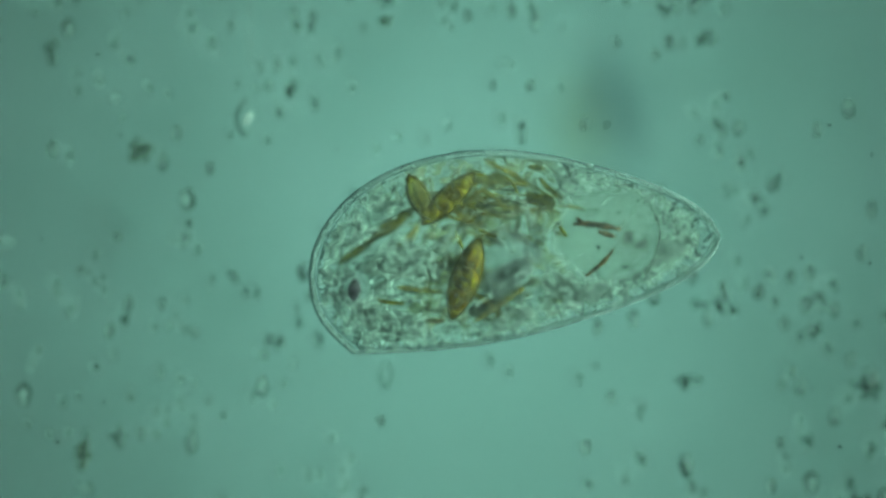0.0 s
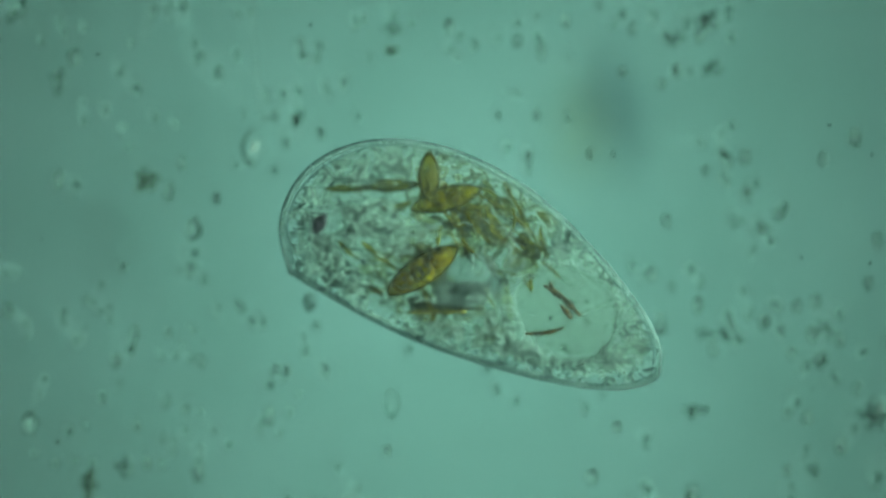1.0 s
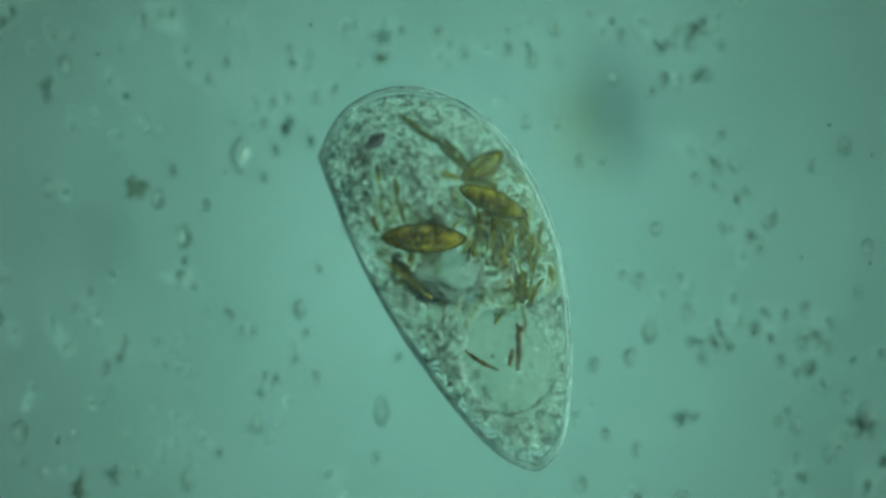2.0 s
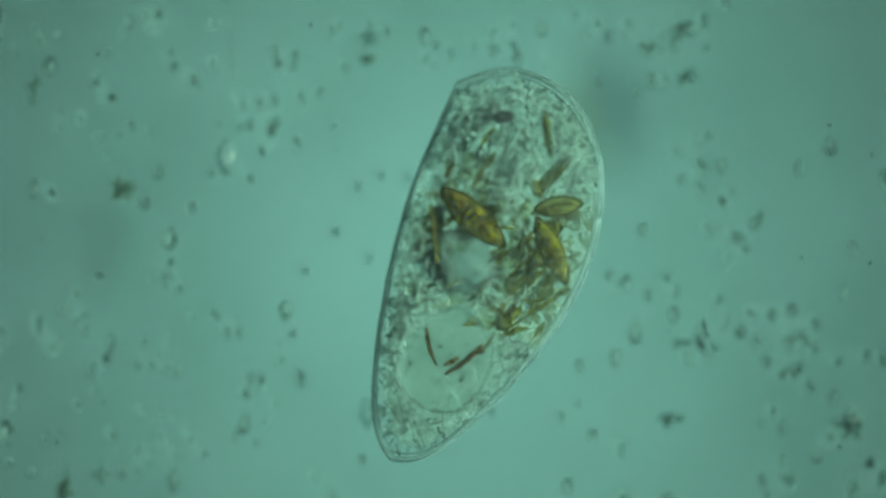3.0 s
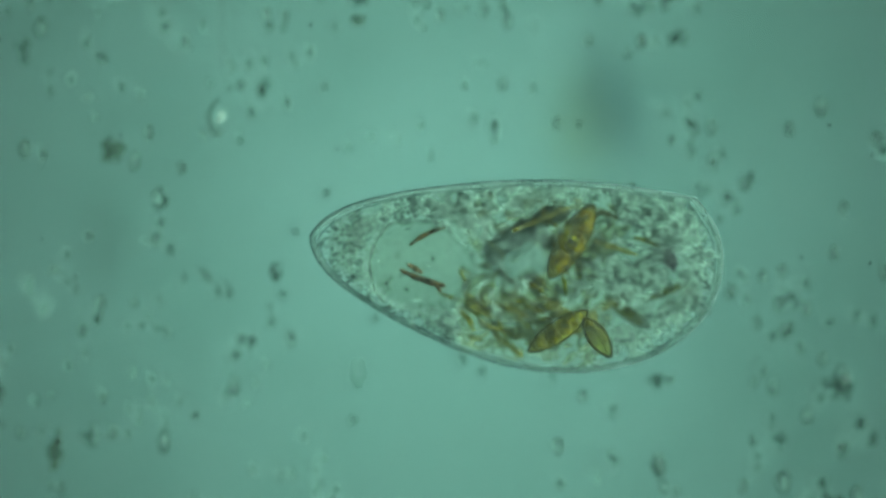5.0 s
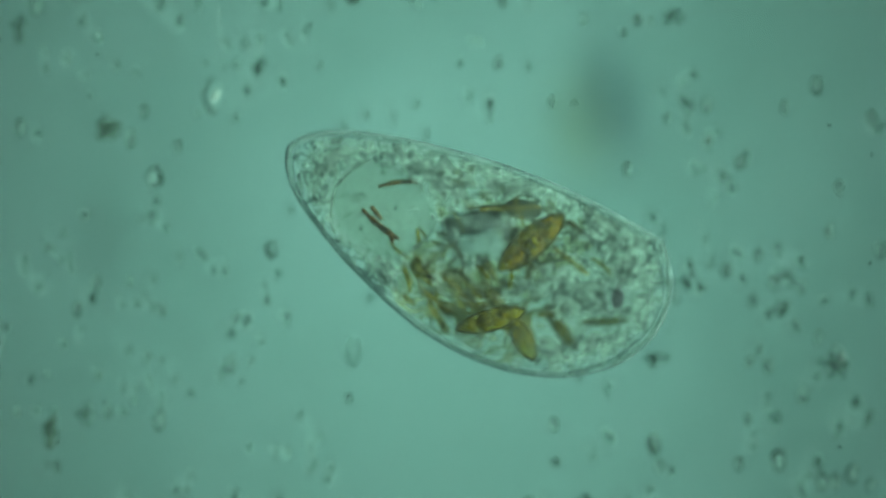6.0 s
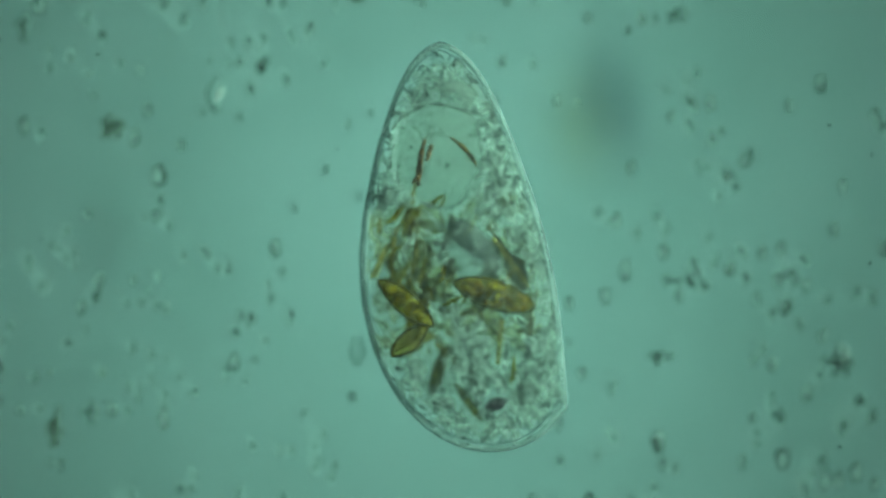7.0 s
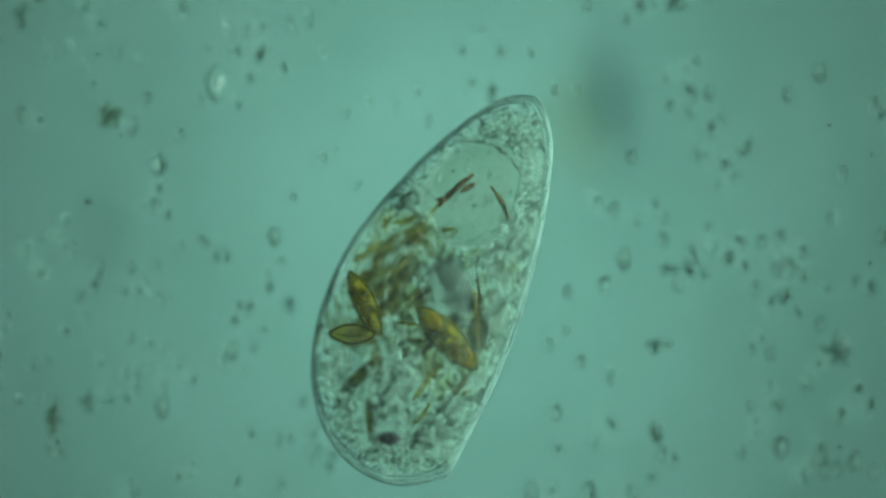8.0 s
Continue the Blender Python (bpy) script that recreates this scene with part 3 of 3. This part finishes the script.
PALE_RIGHT = [(1180, 60, 20), (1240, 60, 20), (1290, 20, 20), (1195, 126, 18), (1220, 125, 18), (1170, 145, 16), (1295, 66, 17), (898, 160, 12), (920, 165, 10),
              (948, 200, 17), (880, 200, 13), (1003, 206, 14), (893, 258, 15), (1045, 270, 18), (1240, 252, 22), (1295, 223, 15), (1285, 322, 18), (1322, 334, 19),
              (1312, 388, 17), (1250, 300, 16), (1118, 470, 17), (1190, 506, 14), (1290, 560, 18), (1360, 570, 17), (1430, 650, 18), (1490, 600, 18), (1530, 625, 18),
              (1520, 690, 20), (1310, 602, 26), (910, 712, 15), (1035, 725, 15), (1430, 740, 20)]
PALE_LOW = [(20, 482, 20), (145, 533, 16), (170, 551, 15), (185, 545, 14), (105, 565, 20), (70, 673, 14), (205, 680, 14), (290, 590, 16), (335, 586, 14),
            (330, 480, 18), (355, 495, 17), (420, 546, 16), (440, 570, 15), (380, 550, 15), (335, 636, 16), (350, 641, 16), (305, 630, 14), (480, 655, 17),
            (500, 655, 17), (535, 626, 15), (555, 576, 14), (720, 620, 15), (570, 650, 16), (525, 700, 14), (323, 726, 14), (280, 780, 15), (300, 800, 14),
            (400, 791, 14), (490, 772, 13), (680, 800, 17), (115, 765, 14), (90, 822, 16)]
PALE_MORE = [(125, 820, 16), (252, 820, 17), (1440, 836, 30), (1395, 835, 17), (1430, 801, 18), (803, 274, 15), (763, 299, 14), (633, 394, 14), (933, 300, 14),
             (1225, 874, 28), (60, 700, 14), (1395, 735, 16), (820, 330, 13), (860, 650, 13), (740, 560, 13), (1010, 560, 13), (925, 470, 12)]
DARK_EDGE = [(293, 984, 30), (398, 937, 15), (1051, 912, 18), (1448, 909, 28), (1488, 959, 26), (1580, 934, 26), (1041, 987, 18), (1628, 534, 22),
             (1500, 940, 20), (1525, 948, 24), (1178, 992, 30), (1612, 300, 22), (1626, 318, 20)]
PALE_EDGE = [(503, 887, 14), (478, 972, 16), (553, 894, 14), (573, 897, 14), (558, 977, 15), (373, 964, 16), (623, 914, 14), (643, 944, 15), (613, 889, 15),
             (1118, 899, 17), (1233, 919, 18), (1258, 929, 18), (1376, 914, 18), (1518, 909, 24), (1548, 949, 20), (1608, 834, 28), (1613, 954, 20),
             (1608, 619, 22), (1378, 379, 22), (1333, 444, 18), (1438, 594, 24), (1473, 594, 22), (1413, 544, 20), (1488, 554, 22), (1353, 569, 19), (1328, 559, 18),
             (160, 922, 16)]
RINGS = [(1228, 884, 36), (1003, 989, 32), (1103, 994, 40), (125, 100, 34), (793, 45, 30), (958, 87, 28), (1460, 280, 28), (1515, 241, 32), (1555, 425, 26), (230, 590, 28), (545, 533, 36), (335, 406, 40), (292, 336, 30),
         (1235, 541, 26), (1168, 573, 34), (1133, 619, 30), (1445, 536, 28), (1540, 500, 28), (345, 836, 32), (45, 752, 40)]

for i, (x, y, s) in enumerate(DARK + DARK_MORE + DARK_EDGE):
    if i % 2 and s > 17:
        ring_cell(x, y, s * 1.3)
        continue
    grain(x, y, s, GRIT if rng.random() < .98 else OCHRE, "small grey-brown grain lying on the glass slide", "dark grains on the slide")
for i, (x, y, s) in enumerate(PALE_TOP + PALE_RIGHT + PALE_LOW + PALE_MORE + PALE_EDGE):
    if i % 2 and s > 15:
        ring_cell(x, y, s * 1.3)
        continue
    grain(x, y, s, FAINT, "faint greenish grain lying on the glass slide", "faint grains on the slide")
scatter = random.Random(77)
for x, y, s in scatter.sample(PALE_TOP + PALE_RIGHT + PALE_LOW + PALE_EDGE + DARK, 90):
    grain(x + scatter.choice((-1, 1)) * scatter.uniform(14, 40), y + scatter.uniform(-40, 40), s * scatter.uniform(.7, 1.2), FAINT,
          "faint greenish grain lying on the glass slide", "faint grains on the slide")
for x, y, s in RINGS:
    ring_cell(x, y, s)
tagged(ring_cell(690, 715, 44, FAINT, HALO), "pale empty oval algal cell on the slide")
clump(250, 318, 54, OCHRE, 15, (.80, .90), "round grey-brown debris clump")
clump(690, 48, 44, SCRAP, 12, (1.0, .6), "ragged grey debris clump")
clump(690, 88, 34, OCHRE, 10, (.9, .6), "ochre debris clump on the slide")
clump(1258, 118, 46, SCRAP, 14, (.9, .7), "dark ragged debris clump")
clump(1250, 34, 50, SCRAP, 14, (1, .8), "dark ragged debris clump")
clump(1195, 66, 40, SCRAP, 10, (1, .8), "ragged grey debris clump")
clump(1225, 728, 52, SCRAP, 9, (1.0, .45), "brown two-lobed debris clump")
clump(1545, 740, 60, SCRAP, 11, (.9, .8), "large dark debris clump with a pale grain")
clump(150, 862, 50, OCHRE, 12, (.5, 1.0), "long brown debris clump")
clump(156, 828, 34, SCRAP, 8, (.6, 1.0), "dark debris clump on the slide")
clump(215, 826, 44, SCRAP, 12, (.8, .9), "dark ragged debris clump")
clump(95, 140, 50, SCRAP, 12, (.5, 1.0), "tall dark debris clump")
clump(1250, 592, 36, SCRAP, 10, (1, .7), "grey debris clump on the slide")


def shard(x, y, size, turn):
    x, y = lie(x, y)
    r = size / 1000 * .5
    ob = tagged(new("shell_shard"), "bright refractile shell shard with a grey wall", "shell shard")
    ob.location = (x, y, SLIDE_Z + r * .3)
    a = Vector((math.cos(turn), math.sin(turn))) * r
    part("shell", spindle(bmesh.new(), tuple(-a * .62), tuple(a * .62), r * .40, r * .36, .004), BRIGHT, ob)
    line = arc(-r * .18, -r * .05, r * .70, r * 1.3, 70, 300, 0, 24, .2)
    part("wall", tube(bmesh.new(), line, lambda s: r * (.03 + .10 * math.sin(math.pi * s))), WALLED, ob)
    # the shard's bright halo, painted with a pale blob
    part("painted_halo", lump(bmesh.new(), r * .8, r * 1.3, r * .25, (r * .1, 0, 0), 0, .3, size, 2), HALO, ob, "pale blob painting a bright diffraction halo")
    return ob


shard(445, 260, 48, radians(62))
shard(1556, 728, 40, radians(70))

# a fine scratch along the glass
a, b = lie(437, -120), lie(450, 165)
line = [Vector((a[0] + (b[0] - a[0]) * i / 20 + .0012 * math.sin(i), a[1] + (b[1] - a[1]) * i / 20, SLIDE_Z + .001)) for i in range(21)]
tagged(new("fibre", mesh_of("fibre", tube(bmesh.new(), line, .0016, 6), tissue("pale_fibre", (.4, .45, .42), (.6, .65, .6), .86, 30))),
       "thin pale fibre stretched along the slide", "fibre")

# ---- dust in the optics and its painted colour fringe ----
def view_point(px, py, z):
    return (px - 784) / 1000 * (EYE_Z - z) / EYE_Z, (441 - py) / 1000 * (EYE_Z - z) / EYE_Z


GLASS_Z = .0790
# added glass that follows the camera and carries the specks of the optics
eyepiece = tagged(new("speck_glass", mesh_of("speck_glass", slab(-1.1, 1.1, -.8, .8, -.008, .008, .002), CLEAR, False)),
                  "thin clear glass added to carry the black dust specks", "cover glass")
eyepiece.visible_shadow = False
SPECKS = [(175, 97, 3.2), (551, 45, 3.0), (215, 240, 2.6), (597, 265, 2.2), (1466, 222, 3.0), (1541, 275, 2.6), (1417, 456, 2.8), (1538, 466, 2.8),
          (104, 781, 3.6), (362, 603, 2.0), (337, 696, 1.8), (186, 711, 2.6), (76, 423, 2.2), (1183, 585, 2.0), (1485, 790, 3.0), (2, 72, 2.6), (1437, 687, 1.8)]
for x, y, r in SPECKS:
    vx, vy = view_point(x, y, GLASS_Z - .009)
    k = r / 1000 * 1.05
    part("dust_speck", lump(bmesh.new(), k, k, k * .6, (vx, vy, -.008 - k * .4), 0, .2, x, 1), SOOT, eyepiece, "black dust speck")


def lens_smudge(rx, ry, rz, turn, mat, label):
    ob = new("lens_smudge", mesh_of("lens_smudge", lump(bmesh.new(), rx, ry, rz, (0, 0, rz), turn, .3, rx * 90, 3), mat))
    return tagged(ob, label, "dust flake", "dust on the condenser lens")


# blue and ochre tints paint the colour fringe of the lens dust
BLUE_FILM = tissue("blue_grey_film", (.02, .03, .04), (.05, .06, .08), .50, 30, .3, .003, tint=(.50, .82, 1.0))
OCHRE_FILM = tissue("ochre_film", (.06, .05, .02), (.12, .10, .04), .80, 30, .3, .003, tint=(1.0, .84, .40))
DUST_Z = -.80
dust_a = lens_smudge(.036, .122, .02, 24, BLUE_FILM, "dark oblong dust flake on the condenser lens, tinted blue for its colour fringe")
# no flake of its own: added film for the fringe's ochre side
ochre_fringe = lens_smudge(.034, .066, .01, 24, OCHRE_FILM, "ochre see-through film added to paint the dust's colour fringe")
dust_b = lens_smudge(.034, .040, .01, 0, SOOT, "small dark dust flake on the condenser lens")


def motions():
    # middle of the cell in the field of view, its turn and its roll
    swim = [(0.0, .1257, -.0131, 4.6, 6.5), (0.5, .085, -.0339, -10.9, 11), (1.0, .0585, -.0538, -28.2, 11.5), (1.5, .0488, -.0611, -43.0, 12),
            (1.7, .042, -.049, -52.0, 12), (2.8, .036, -.0657, -105.9, 11.5), (3.0, .048, -.0353, -112.6, 11), (3.5, .0563, -.038, -129.8, 9),
            (4.0, .0817, -.0486, -153.0, 3), (4.5, .0559, -.0311, -174.6, -7), (4.7, .0798, -.0241, -180.0, -9), (5.8, .1792, -.0135, -198.0, -7),
            (5.9, .1342, .0131, -199.5, -7.5), (6.0, .0517, .0165, -207.1, -7.5), (6.2, .0479, .0042, -217.5, -7), (6.5, .0473, -.0064, -231.2, -9),
            (7.0, .0366, .0032, -263.8, -9), (7.3, .0319, -.0389, -272.8, -10), (7.5, .0275, -.0325, -280.8, -11), (8.0, .0054, -.0612, -295.8, -12)]
    walk(cell, [(t, pose(x + c[1], y + c[2], 0, roll, 0, turn)) for (t, x, y, turn, roll), c in zip(swim, PATH)])

    # what the cell has swallowed shifts and turns a little inside it: seconds, x, y, turn in the cell's own plane
    def drift(ob, z, rows):
        walk(ob, [(t, pose(x, y, z, 0, 0, turn)) for t, x, y, turn in rows])

    drift(big_diatom, .024, [(0.0, -.089, -.029, 67), (0.5, -.089, -.027, 61), (1.5, -.093, -.025, 65), (3.0, -.086, -.027, 71), (3.5, -.088, -.035, 74),
                              (4.0, -.094, -.046, 72), (4.7, -.091, -.051, 67), (6.0, -.093, -.045, 68), (7.0, -.088, -.048, 67), (8.0, -.083, -.048, 70)])
    drift(golden_diatom, .024, [(0.0, -.107, .113, 220), (1.0, -.113, .106, 225), (1.7, -.110, .108, 224), (2.8, -.082, .127, 225), (3.5, -.090, .111, 233),
                                 (4.0, -.090, .114, 220), (4.7, -.089, .111, 222), (6.0, -.093, .108, 223), (6.5, -.090, .100, 216), (7.3, -.086, .113, 230), (8.0, -.093, .111, 233)])
    drift(empty_shell, .028, [(0.0, -.158, .120, 110), (1.0, -.157, .127, 118), (1.7, -.168, .124, 95), (2.8, -.161, .107, 117), (4.0, -.155, .104, 123),
                           (4.7, -.159, .110, 126), (5.8, -.160, .113, 144), (6.5, -.153, .108, 138), (7.3, -.153, .111, 118), (8.0, -.151, .106, 116)])
    drift(small_diatom, -.038, [(0.0, -.211, .071, 211), (1.7, -.211, .071, 211), (2.8, -.210, .066, 160), (4.7, -.217, .075, 154), (8.0, -.217, .075, 156)])
    drift(crescent, -.018, [(0.0, -.015, -.046, 36), (1.0, -.010, -.048, 40), (1.7, 0, -.056, 50), (2.8, .020, -.065, 58), (3.5, .023, -.063, 66), (4.0, .023, -.054, 66),
                           (4.7, .015, -.038, 40), (5.8, .017, -.029, 36), (6.5, .014, -.019, 40), (7.3, .004, -.018, 50), (8.0, .005, -.015, 62)])
    drift(long_rod, .030, [(0.0, .145, .044, -7), (1.0, .147, .046, -8), (1.7, .145, .053, -14), (2.8, .147, .056, -26), (3.5, .154, .055, -17), (4.0, .158, .048, -12),
                           (4.7, .158, .045, -9), (6.2, .155, .046, -8), (7.0, .155, .053, -10), (7.5, .157, .048, -19), (8.0, .155, .050, -18)])
    drift(short_rod, .020, [(0.0, .147, -.020, 40), (1.0, .148, -.018, 38), (1.7, .143, -.017, 38), (2.8, .151, -.007, 38), (3.5, .147, -.016, 39), (4.0, .150, -.027, 39),
                             (4.7, .158, -.027, 34), (6.0, .160, -.029, 34), (7.0, .165, -.022, 36), (8.0, .168, -.027, 53)])
    drift(eyespot, .035, [(0.0, -.284, -.032, 80), (1.0, -.287, -.036, 90), (1.7, -.284, -.035, 100), (2.8, -.268, -.045, 112), (3.5, -.266, -.042, 126), (4.0, -.262, -.042, 130),
                          (4.7, -.263, -.043, 122), (6.0, -.269, -.029, 112), (7.0, -.277, -.031, 104), (8.0, -.283, -.036, 114)])
    walk(eyepiece, [(t, pose(x, y, GLASS_Z)) for t, x, y in PATH])
    for ob, px, py in ((dust_a, 1092, 172), (ochre_fringe, 1026, 214), (dust_b, 170, 432)):
        vx, vy = view_point(px, py, PLATE_Z)
        k = (DUST_Z - LAMP_Z) / (PLATE_Z - LAMP_Z)
        walk(ob, [(t, pose(LAMP_X + (vx + x - LAMP_X) * k, LAMP_Y + (vy + y - LAMP_Y) * k, DUST_Z)) for t, x, y in PATH])


motions()
